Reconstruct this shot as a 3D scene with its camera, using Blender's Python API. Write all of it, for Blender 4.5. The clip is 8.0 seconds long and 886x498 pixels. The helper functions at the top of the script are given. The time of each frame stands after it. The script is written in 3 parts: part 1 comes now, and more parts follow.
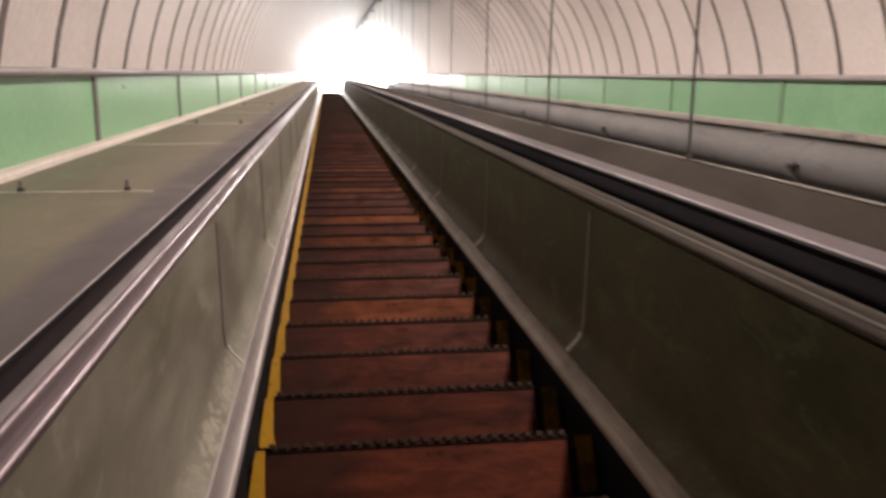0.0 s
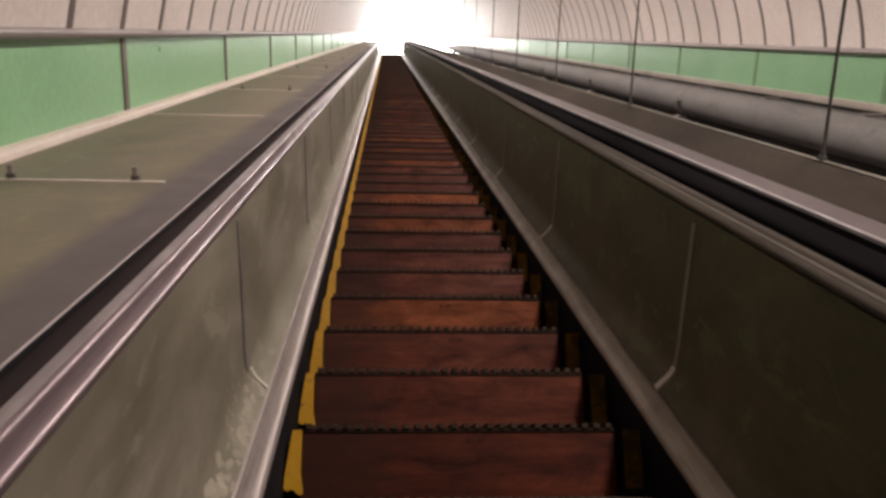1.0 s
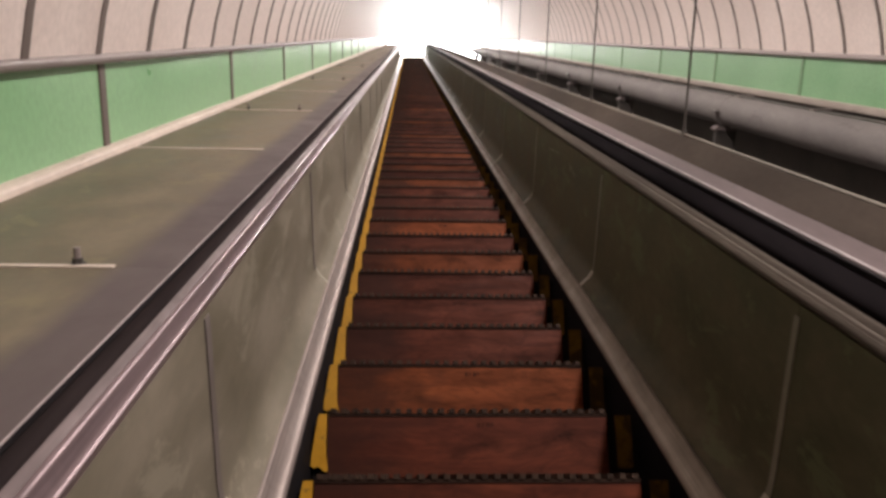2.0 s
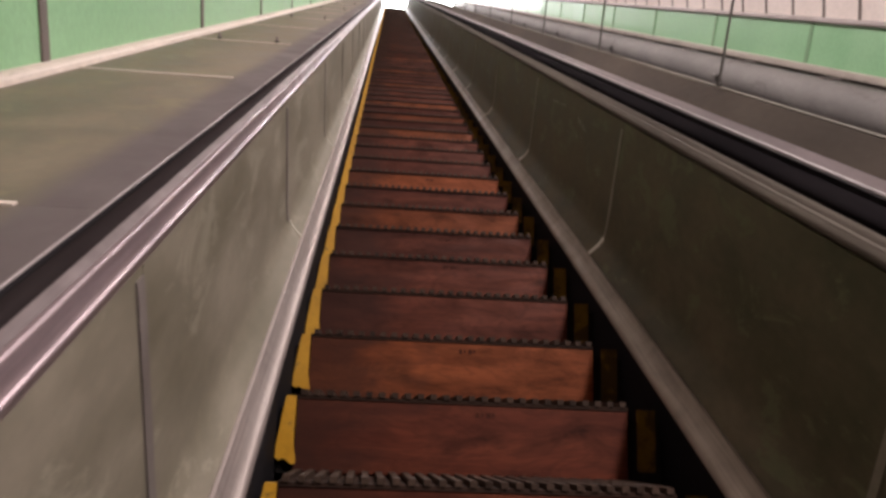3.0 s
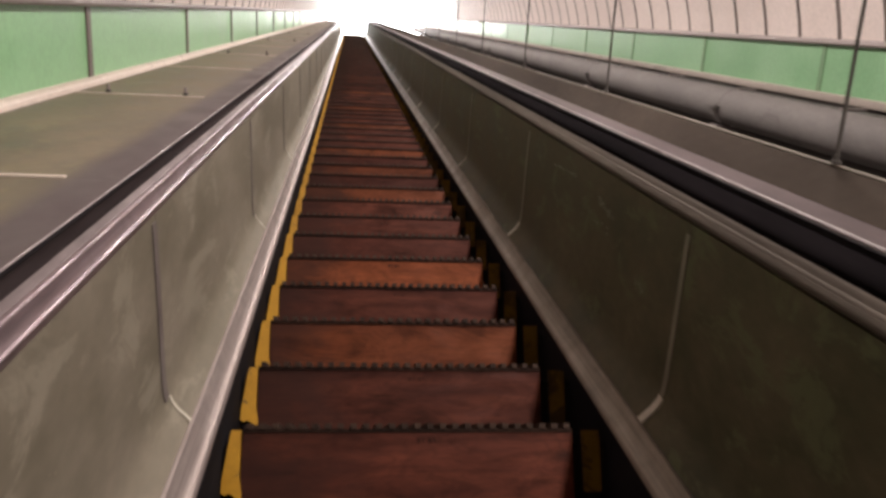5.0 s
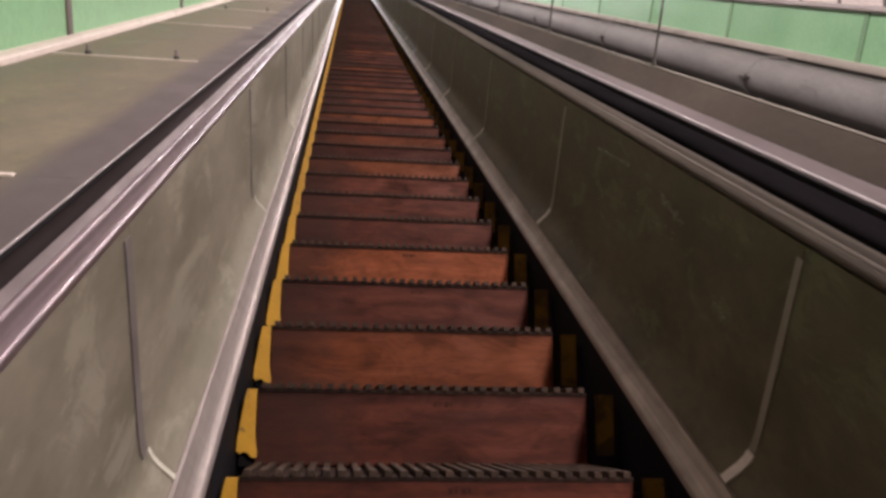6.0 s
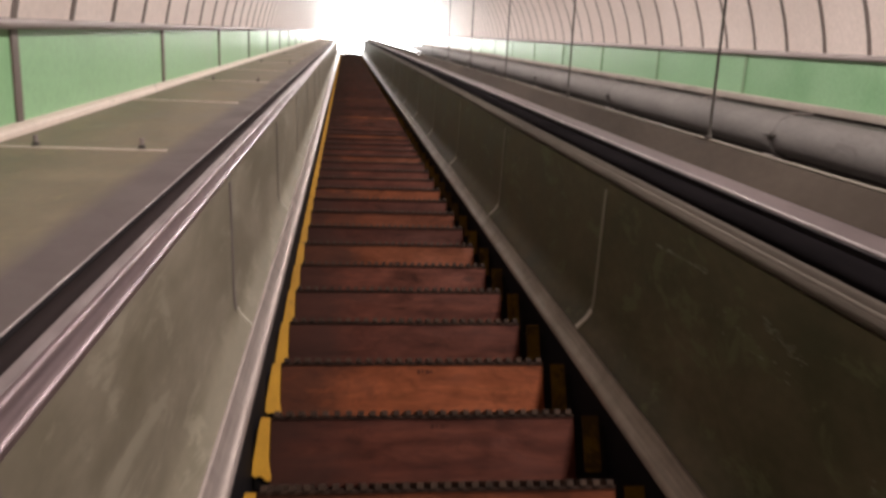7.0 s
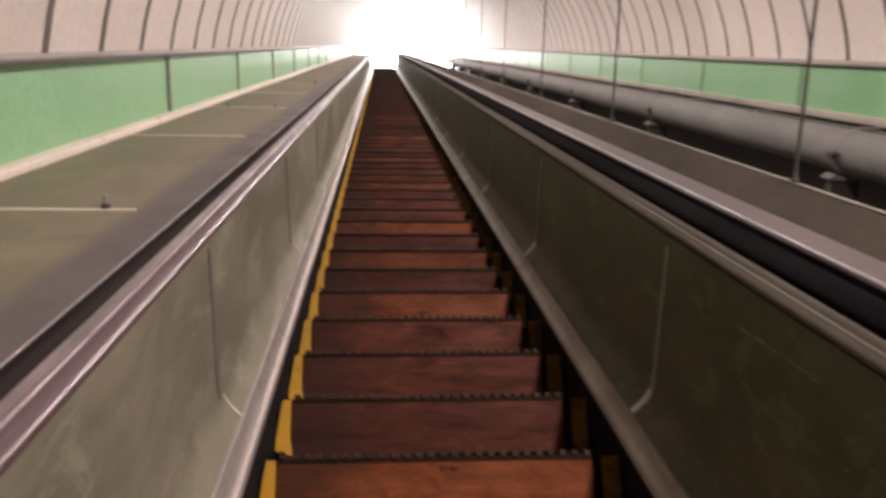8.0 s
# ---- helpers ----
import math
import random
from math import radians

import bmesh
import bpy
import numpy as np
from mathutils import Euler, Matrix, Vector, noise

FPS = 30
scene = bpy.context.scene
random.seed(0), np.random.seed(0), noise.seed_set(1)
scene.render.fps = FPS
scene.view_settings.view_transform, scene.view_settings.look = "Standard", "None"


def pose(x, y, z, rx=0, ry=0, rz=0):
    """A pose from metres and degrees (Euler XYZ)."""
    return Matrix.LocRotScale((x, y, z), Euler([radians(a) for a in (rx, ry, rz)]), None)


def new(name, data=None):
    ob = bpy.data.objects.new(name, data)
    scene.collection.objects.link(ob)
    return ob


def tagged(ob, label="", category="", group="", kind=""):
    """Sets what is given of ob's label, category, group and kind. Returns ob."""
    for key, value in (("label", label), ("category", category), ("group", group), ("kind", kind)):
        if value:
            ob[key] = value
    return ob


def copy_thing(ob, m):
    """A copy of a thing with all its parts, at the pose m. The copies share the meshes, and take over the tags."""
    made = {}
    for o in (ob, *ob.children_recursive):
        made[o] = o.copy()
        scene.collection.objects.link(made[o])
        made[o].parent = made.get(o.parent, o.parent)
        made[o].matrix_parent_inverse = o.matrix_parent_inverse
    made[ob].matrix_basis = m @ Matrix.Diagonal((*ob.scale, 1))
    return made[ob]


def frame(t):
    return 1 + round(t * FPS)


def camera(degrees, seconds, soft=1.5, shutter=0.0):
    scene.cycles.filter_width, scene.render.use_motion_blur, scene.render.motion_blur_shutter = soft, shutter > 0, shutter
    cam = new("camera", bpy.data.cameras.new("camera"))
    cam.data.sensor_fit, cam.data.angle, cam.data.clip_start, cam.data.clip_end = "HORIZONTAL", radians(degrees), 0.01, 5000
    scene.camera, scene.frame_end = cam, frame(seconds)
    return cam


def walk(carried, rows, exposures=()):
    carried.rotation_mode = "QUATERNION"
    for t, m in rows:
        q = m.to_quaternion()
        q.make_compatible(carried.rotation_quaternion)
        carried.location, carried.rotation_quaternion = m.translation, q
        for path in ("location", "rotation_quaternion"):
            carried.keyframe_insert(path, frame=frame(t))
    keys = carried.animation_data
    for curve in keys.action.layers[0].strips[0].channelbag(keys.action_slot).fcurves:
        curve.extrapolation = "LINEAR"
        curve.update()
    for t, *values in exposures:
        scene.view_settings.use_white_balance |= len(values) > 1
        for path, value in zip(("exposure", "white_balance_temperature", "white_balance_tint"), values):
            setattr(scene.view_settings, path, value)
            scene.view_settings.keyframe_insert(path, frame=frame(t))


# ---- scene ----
# The tunnel climbs at 30 degrees. Everything that runs with it is drawn in slope axes:
# x across, y up the incline, z square to it; SLOPE turns these into the upright world.
cam = camera(56.0, 8.0, soft=3.1, shutter=0.4)
PATH = [
    (0, -0.2829, -0.6120, 1.0615, 107.896, 3.463, -7.054),
    (0.5, -0.2375, -0.3831, 1.2278, 107.596, 0.485, -3.563),
    (1, -0.2489, -0.1176, 1.3811, 105.534, 0.431, -4.084),
    (1.5, -0.2096, 0.1228, 1.5032, 105.566, 1.403, -5.092),
    (1.7, -0.2032, 0.2254, 1.6266, 106.060, 1.367, -2.889),
    (2.8, -0.3152, 0.7863, 1.8983, 102.933, -2.483, -4.539),
    (3, -0.2936, 0.8883, 1.9024, 102.777, -2.111, -5.215),
    (3.5, -0.2729, 1.1694, 2.1381, 102.979, -0.711, -3.385),
    (4, -0.2851, 1.4579, 2.2592, 105.957, -1.331, -4.356),
    (4.5, -0.2370, 1.7153, 2.4311, 104.858, -0.294, -7.434),
    (4.7, -0.1998, 1.8619, 2.4997, 104.648, 0.422, -6.894),
    (5.8, -0.2680, 2.4259, 2.8549, 102.147, -0.432, -7.105),
    (6, -0.2733, 2.4942, 2.8652, 101.574, -0.680, -7.318),
    (6.5, -0.2587, 2.7501, 3.0641, 103.758, -0.143, -6.812),
    (7, -0.2806, 3.0702, 3.2140, 105.423, 0.944, -6.908),
    (7.1, -0.2752, 3.1399, 3.2295, 106.057, 1.743, -7.259),
    (7.5, -0.2208, 3.2989, 3.3582, 105.565, 0.746, -9.314),
    (8, -0.1784, 3.5466, 3.5490, 106.229, 0.994, -4.236),
]
walk(cam, [(row[0], pose(*row[1:])) for row in PATH],
     [(0, 0.07, 6500, 10), (0.5, 0.02, 6500, 10), (1.0, -0.12, 6500, 9), (1.5, 0.0, 6500, 10), (2.2, 0.10, 6400, 11), (3.0, 0.20, 6250, 12), (3.5, 0.13, 6250, 12), (4.0, 0.03, 6350, 11),
      (4.5, 0.02, 6500, 10), (5.3, 0.18, 6350, 11), (6.0, 0.30, 6150, 12), (6.5, 0.11, 6250, 12), (7.0, 0.0, 6450, 10), (7.5, 0.0, 6500, 10), (8.0, 0.02, 6500, 10)])

SLOPE = Matrix.Rotation(radians(30), 4, "X")
Y0, Y1 = -8.0, 56.0            # the incline's visible run
STEP = 0.469                   # one step along the incline
NOSE = 7.315                   # a step's edge
XC = 0.022                     # the escalator's middle
TX, TZ, TR = 1.365, 0.68, 2.97  # the bore's axis and radius
random.seed(7)

# ---- world and lamps ----
world = bpy.data.worlds.new("world")
scene.world = world
world.use_nodes = True
wn = world.node_tree
sky = wn.nodes.new("ShaderNodeTexSky")
sky.sky_type, sky.sun_disc, sky.sun_elevation, sky.sun_rotation = "NISHITA", False, radians(40), radians(20)
wn.links.new(sky.outputs[0], wn.nodes["Background"].inputs[0])
wn.nodes["Background"].inputs[1].default_value = 0.1
LAMP_WATTS = 162.0
LAMP_COLOUR = (1.0, 0.90, 0.82)
MOUTH_GLOW = 18.0


# ---- materials ----
def material(name, rough=0.5, metal=0.0, spec=0.5):
    m = bpy.data.materials.new(name)
    m.use_nodes = True
    b = m.node_tree.nodes["Principled BSDF"]
    b.inputs["Roughness"].default_value, b.inputs["Metallic"].default_value = rough, metal
    b.inputs["Specular IOR Level"].default_value = spec
    return m, m.node_tree, b


def coords(nt, scale=(1, 1, 1), shift=True):
    """Object coordinates, scaled; each object is shifted by its own random amount."""
    tc = nt.nodes.new("ShaderNodeTexCoord")
    mp = nt.nodes.new("ShaderNodeMapping")
    mp.inputs["Scale"].default_value = scale
    nt.links.new(tc.outputs["Object"], mp.inputs["Vector"])
    if shift:
        info = nt.nodes.new("ShaderNodeObjectInfo")
        mul = nt.nodes.new("ShaderNodeMath")
        mul.operation = "MULTIPLY"
        mul.inputs[1].default_value = 53.0 if shift is True else shift
        nt.links.new(info.outputs["Random"], mul.inputs[0])
        nt.links.new(mul.outputs[0], mp.inputs["Location"])
    return mp.outputs[0]


def noise_tex(nt, vec, scale, detail=4, rough=0.55, warp=0.0):
    n = nt.nodes.new("ShaderNodeTexNoise")
    n.inputs["Scale"].default_value, n.inputs["Detail"].default_value = scale, detail
    n.inputs["Roughness"].default_value, n.inputs["Distortion"].default_value = rough, warp
    nt.links.new(vec, n.inputs["Vector"])
    return n.outputs[0]


def ramp(nt, fac, stops):
    r = nt.nodes.new("ShaderNodeValToRGB")
    el = r.color_ramp.elements
    while len(el) < len(stops):
        el.new(0.5)
    for e, (p, c) in zip(el, stops):
        e.position, e.color = p, (*c, 1) if len(c) == 3 else c
    nt.links.new(fac, r.inputs[0])
    return r.outputs[0]


def mix(nt, fac, a, b, kind="MIX"):
    m = nt.nodes.new("ShaderNodeMix")
    m.data_type, m.blend_type = "RGBA", kind
    for sock, v in ((m.inputs[0], fac), (m.inputs[6], a), (m.inputs[7], b)):
        if isinstance(v, (int, float)):
            sock.default_value = v
        elif isinstance(v, tuple):
            sock.default_value = (*v, 1)
        else:
            nt.links.new(v, sock)
    return m.outputs[2]


def bump(nt, bsdf, height, strength=0.2, dist=0.004):
    b = nt.nodes.new("ShaderNodeBump")
    b.inputs["Strength"].default_value, b.inputs["Distance"].default_value = strength, dist
    nt.links.new(height, b.inputs["Height"])
    nt.links.new(b.outputs[0], bsdf.inputs["Normal"])


def grey(v):
    return (v, v, v)


def painted(name, a, b, rough, scale=(1, 1, 1), big=1.6, fine=38, spots=None, spec=0.5, bumps=0.12, relief=0.003, shift=True):
    """Paint over boards or steel: broad mottling from a to b, fine grain, optional worn spots."""
    m, nt, bs = material(name, rough, 0.0, spec)
    v = coords(nt, scale, shift)
    broad = noise_tex(nt, v, big, 5, 0.6, 0.3)
    col = ramp(nt, broad, [(0.3, a), (0.7, b)])
    fine_n = noise_tex(nt, v, fine, 3, 0.6)
    col = mix(nt, 0.35, col, ramp(nt, fine_n, [(0.3, grey(0.72)), (0.7, grey(1.2))]), "MULTIPLY")
    if spots:
        s = noise_tex(nt, v, spots[0], 6, 0.72, 0.6)
        col = mix(nt, ramp(nt, s, [(spots[1], grey(0)), (spots[1] + 0.06, grey(spots[3]))]), col, spots[2])
    nt.links.new(col, bs.inputs["Base Color"])
    nt.links.new(ramp(nt, broad, [(0.25, grey(max(rough - 0.1, 0.05))), (0.75, grey(rough + 0.12))]), bs.inputs["Roughness"])
    bump(nt, bs, mix(nt, 0.5, broad, fine_n), bumps, relief)
    return m


def metal(name, a, b, rough, stretch=(1, 0.03, 1), amount=1.0):
    """Rolled or drawn metal with streaks that run along its length."""
    m, nt, bs = material(name, rough, amount)
    v = coords(nt, stretch)
    st = noise_tex(nt, v, 90, 4, 0.6)
    dirt = noise_tex(nt, coords(nt, (1, 1, 1)), 5, 5, 0.65, 0.4)
    col = ramp(nt, st, [(0.3, a), (0.7, b)])
    col = mix(nt, 0.5, col, ramp(nt, dirt, [(0.35, grey(0.6)), (0.6, grey(1.0))]), "MULTIPLY")
    nt.links.new(col, bs.inputs["Base Color"])
    nt.links.new(ramp(nt, dirt, [(0.3, grey(rough + 0.15)), (0.7, grey(rough - 0.05))]), bs.inputs["Roughness"])
    bump(nt, bs, st, 0.08, 0.001)
    return m


def wood(name, dark, mid, light, rough=0.42):
    """Varnished plank with its grain across the tunnel, knots, wavy figure and scuffs."""
    m, nt, bs = material(name, rough, 0.0, 0.11)
    v = coords(nt, (0.34, 1.0, 1.9), 1.35)
    warp = noise_tex(nt, coords(nt, (1.4, 3, 4)), 2.2, 4, 0.6, 0.8)
    bent = mix(nt, 0.16, v, ramp(nt, warp, [(0.25, grey(0)), (0.75, grey(1.4))]), "ADD")
    fig = nt.nodes.new("ShaderNodeTexWave")
    fig.wave_type, fig.rings_direction, fig.wave_profile = "RINGS", "Y", "SIN"
    for k, val in (("Scale", 4.6), ("Distortion", 3.4), ("Detail", 4.0), ("Detail Scale", 1.3), ("Detail Roughness", 0.66)):
        fig.inputs[k].default_value = val
    nt.links.new(bent, fig.inputs["Vector"])
    bands = noise_tex(nt, coords(nt, (0.9, 9, 9)), 2.4, 5, 0.62, 0.35)
    grain = noise_tex(nt, coords(nt, (2, 45, 45)), 3.0, 5, 0.7)
    col = ramp(nt, bands, [(0.28, dark), (0.5, mid), (0.72, light)])
    col = mix(nt, 0.30, col, ramp(nt, fig.outputs[0], [(0.0, grey(0.45)), (0.35, grey(0.95)), (1.0, grey(1.1))]), "MULTIPLY")
    col = mix(nt, 0.40, col, ramp(nt, grain, [(0.3, grey(0.68)), (0.65, grey(1.1))]), "MULTIPLY")
    blot = noise_tex(nt, coords(nt, (1.5, 3, 4)), 2.8, 5, 0.62, 0.7)
    col = mix(nt, 0.85, col, ramp(nt, blot, [(0.30, grey(0.28)), (0.43, grey(0.72)), (0.60, grey(1.1))]), "MULTIPLY")
    info = nt.nodes.new("ShaderNodeObjectInfo")
    col = mix(nt, 1.0, col, ramp(nt, info.outputs["Random"], [(0.0, (0.60, 0.55, 0.55)), (0.5, (0.90, 0.885, 0.875)), (1.0, (1.15, 1.125, 1.11))]), "MULTIPLY")
    knot = nt.nodes.new("ShaderNodeTexVoronoi")
    knot.inputs["Scale"].default_value = 2.1
    nt.links.new(coords(nt, (1.0, 1.6, 2.0)), knot.inputs["Vector"])
    col = mix(nt, ramp(nt, knot.outputs["Distance"], [(0.02, grey(0.8)), (0.10, grey(0))]), col, (0.022, 0.008, 0.005))
    # shade over each board's left end, put into the colour with a ragged edge
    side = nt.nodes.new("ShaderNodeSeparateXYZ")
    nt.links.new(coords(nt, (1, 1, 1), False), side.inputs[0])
    end_shade = nt.nodes.new("ShaderNodeMath")
    end_shade.operation = "MULTIPLY_ADD"
    end_shade.inputs[1].default_value = 0.75
    nt.links.new(noise_tex(nt, coords(nt, (1.2, 2.0, 2.4)), 2.6, 5, 0.6, 0.5), end_shade.inputs[0])
    nt.links.new(side.outputs["X"], end_shade.inputs[2])
    col = mix(nt, ramp(nt, end_shade.outputs[0], [(0.0, grey(0.72)), (0.24, grey(0.0))]), col, (0.030, 0.012, 0.009))
    nt.links.new(col, bs.inputs["Base Color"])
    nt.links.new(ramp(nt, blot, [(0.3, grey(0.66)), (0.7, grey(rough))]), bs.inputs["Roughness"])
    bump(nt, bs, mix(nt, 0.5, bands, grain), 0.25, 0.002)
    return m


LINING = painted("lining cream enamel", (0.70, 0.59, 0.56), (0.79, 0.68, 0.655), 0.45, (1, 1, 1), 0.9, 26, bumps=0.05)
JOINT = painted("dark joint sealant", (0.055, 0.042, 0.038), (0.09, 0.07, 0.065), 0.8)
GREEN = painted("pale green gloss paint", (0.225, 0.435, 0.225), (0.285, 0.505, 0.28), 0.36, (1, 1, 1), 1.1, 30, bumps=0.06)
# the west green darkened: the east wall's weaker light is in the colour
GREEN_EAST = painted("shaded green paint", (0.175, 0.335, 0.180), (0.235, 0.405, 0.235), 0.38, (1, 1, 1), 1.3, 30, bumps=0.06)
GREEN_STRIP = painted("dull green strip paint", (0.125, 0.215, 0.12), (0.165, 0.27, 0.15), 0.5)
COVER = painted("brown cover strip paint", (0.11, 0.085, 0.075), (0.17, 0.13, 0.12), 0.5)
LEDGE = painted("grey lilac rail paint", (0.18, 0.145, 0.143), (0.255, 0.21, 0.208), 0.42, (1, 0.3, 1), 3, 40)
CREAM = painted("cream trim paint", (0.52, 0.43, 0.38), (0.66, 0.56, 0.50), 0.5, (1, 0.3, 1), 4, 50, (9, 0.62, (0.2, 0.16, 0.12), 0.6))
DECK = painted("olive deck paint", (0.096, 0.078, 0.051), (0.186, 0.150, 0.103), 0.52, (1, 0.7, 1), 3.6, 26, (5.0, 0.56, (0.185, 0.157, 0.088), 0.5), spec=0.4)
PANEL = painted("lit faded olive balustrade paint", (0.116, 0.101, 0.072), (0.212, 0.179, 0.140), 0.52, (1, 0.42, 1.1), 3.4, 30, (4.6, 0.55, (0.26, 0.23, 0.18), 0.5), spec=0.30, bumps=0.06)
# east panels: the same olive, with the side's shade put into the colour
PANEL_SHADED = painted("shaded olive balustrade paint", (0.054, 0.055, 0.032), (0.112, 0.097, 0.062), 0.58, (1, 0.5, 1.0), 4.2, 30, (6.0, 0.56, (0.112, 0.126, 0.068), 0.6), spec=0.09, bumps=0.10)
dnt = DECK.node_tree
dbs = dnt.nodes["Principled BSDF"]
was = dbs.inputs["Base Color"].links[0].from_socket
sep = dnt.nodes.new("ShaderNodeSeparateXYZ")
otc = dnt.nodes.new("ShaderNodeTexCoord")
dnt.links.new(otc.outputs["Object"], sep.inputs[0])
wob = dnt.nodes.new("ShaderNodeMath")
wob.operation = "MULTIPLY_ADD"
wob.inputs[1].default_value = 0.06
dnt.links.new(noise_tex(dnt, coords(dnt, (1, 0.5, 1)), 3.0, 4), wob.inputs[0])
dnt.links.new(sep.outputs["X"], wob.inputs[2])
far = dnt.nodes.new("ShaderNodeMapRange")
far.inputs["From Min"].default_value, far.inputs["From Max"].default_value = -0.925, -0.855
dnt.links.new(wob.outputs[0], far.inputs["Value"])
# the boards turn dark lilac grey along their handrail edge
dnt.links.new(mix(dnt, far.outputs[0], was, (0.080, 0.060, 0.062)), dbs.inputs["Base Color"])
STRIP = painted("grey brown deck strip", (0.105, 0.085, 0.085), (0.155, 0.125, 0.125), 0.36, (1, 0.25, 1), 4, 50)
LILAC = metal("worn lilac grey metal", (0.098, 0.072, 0.074), (0.155, 0.116, 0.119), 0.58, amount=0.25)
LILAC_PAINT = painted("lilac grey deck paint", (0.062, 0.047, 0.048), (0.104, 0.081, 0.083), 0.7, (1, 0.3, 1), 4, 50, (7, 0.58, (0.05, 0.038, 0.038), 0.6), spec=0.05)
DULL = painted("tarnished bronze", (0.086, 0.074, 0.061), (0.135, 0.116, 0.098), 0.68, (1, 0.2, 1), 7, 60, spec=0.12)
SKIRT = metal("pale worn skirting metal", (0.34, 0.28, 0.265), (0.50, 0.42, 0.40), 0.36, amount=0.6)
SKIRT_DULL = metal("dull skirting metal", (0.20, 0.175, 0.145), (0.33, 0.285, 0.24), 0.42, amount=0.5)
COVER_WEST = painted("lilac brown joint strip paint", (0.105, 0.086, 0.080), (0.155, 0.129, 0.120), 0.5, (1, 1, 1), 5, 50, spec=0.25)
COVER_EAST = painted("faded olive joint strip paint", (0.150, 0.140, 0.105), (0.215, 0.200, 0.155), 0.5, (1, 1, 1), 5, 50, spec=0.2)
# pale base colour carries the reflection of the ceiling in the cove
FILLET = painted("fillet with ceiling reflection", (0.38, 0.345, 0.285), (0.52, 0.475, 0.40), 0.45, (1, 1, 1), 9, 60)
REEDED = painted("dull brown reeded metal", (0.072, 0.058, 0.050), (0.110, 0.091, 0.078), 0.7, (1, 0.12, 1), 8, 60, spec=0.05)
BRONZE = metal("drawn bronze moulding", (0.155, 0.112, 0.122), (0.275, 0.204, 0.219), 0.33, amount=0.55)
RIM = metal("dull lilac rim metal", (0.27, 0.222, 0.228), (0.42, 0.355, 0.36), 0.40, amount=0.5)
# the east rim is darker and rougher than the west one
RIM_EAST = metal("darker rim metal", (0.13, 0.106, 0.108), (0.22, 0.183, 0.186), 0.50, amount=0.4)
BROWN = painted("brown board paint", (0.037, 0.0285, 0.0235), (0.062, 0.049, 0.041), 0.75, (1, 0.4, 1), 3, 40, spec=0.02)
BLACK = painted("black skirting enamel", (0.010, 0.0088, 0.0098), (0.019, 0.0168, 0.0185), 0.6, (1, 0.3, 1), 5, 60, spec=0.08)
RUBBER = painted("black handrail rubber", (0.004, 0.0034, 0.0038), (0.008, 0.0066, 0.0074), 0.88, (1, 0.2, 1), 6, 60, spec=0.008)
# west belt: its glancing sheen is painted in as a lighter base
RUBBER_SHEEN = painted("handrail rubber with painted sheen", (0.014, 0.0105, 0.0108), (0.030, 0.0228, 0.0235), 0.7, (1, 0.06, 1), 11, 90, spec=0.05)
YELLOW = painted("yellow edge paint", (0.42, 0.20, 0.006), (0.54, 0.27, 0.010), 0.5, (1, 1, 1), 9, 70, (14, 0.60, (0.10, 0.06, 0.02), 0.8))
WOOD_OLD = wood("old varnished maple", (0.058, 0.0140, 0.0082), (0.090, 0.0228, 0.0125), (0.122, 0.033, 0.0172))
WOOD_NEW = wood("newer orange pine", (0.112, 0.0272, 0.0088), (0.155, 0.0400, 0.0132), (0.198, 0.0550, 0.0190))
# right edge plates: the balustrade's shadow darkens this yellow, plus dirt spots
YELLOW_SHADED = painted("shaded yellow edge paint", (0.080, 0.044, 0.006), (0.160, 0.086, 0.009), 0.7, (1, 1, 1), 7, 50, (6, 0.48, (0.034, 0.022, 0.011), 0.7), spec=0.1)
CLEAT = painted("worn tread slat", (0.017, 0.0095, 0.0070), (0.062, 0.038, 0.028), 0.6, (1, 1, 1), 14, 90, spec=0.1)
TREAD = painted("dark tread board", (0.016, 0.009, 0.007), (0.036, 0.020, 0.015), 0.75, spec=0.06)
BURNT = painted("burnt stamp", (0.028, 0.009, 0.006), (0.05, 0.015, 0.009), 0.7, (1, 1, 1), 30, 90, spec=0.1)
# near black colour standing in for deep shade in step gaps and tray
SHADE_BLACK = painted("near black shade", (0.006, 0.005, 0.005), (0.014, 0.011, 0.010), 0.8, spec=0.15)
DUCT = painted("grey pipe paint", (0.105, 0.094, 0.092), (0.165, 0.150, 0.146), 0.72, (1, 0.35, 1), 2.4, 30, (5, 0.58, (0.085, 0.072, 0.07), 0.6), spec=0.2, bumps=0.06)
DULL_TRIM = painted("dusty beige trim paint", (0.27, 0.225, 0.20), (0.38, 0.325, 0.29), 0.6, (1, 0.3, 1), 4, 50, (6, 0.56, (0.13, 0.105, 0.095), 0.6))
EAST_RAIL = painted("faded lilac rail paint", (0.19, 0.152, 0.15), (0.27, 0.222, 0.22), 0.5, (1, 0.3, 1), 3, 40)
IRON = painted("dark iron", (0.035, 0.030, 0.028), (0.065, 0.055, 0.05), 0.5, (1, 1, 1), 8, 60)
CONCRETE = painted("sooty concrete", (0.055, 0.05, 0.046), (0.10, 0.09, 0.082), 0.85, (1, 1, 1), 1.2, 24, bumps=0.3, relief=0.01)


# dead matte rubber and enamel keep no sheen at a glancing view
for dull in (RUBBER, RUBBER_SHEEN, BLACK):
    dull.node_tree.nodes["Principled BSDF"].inputs["IOR"].default_value = 1.12


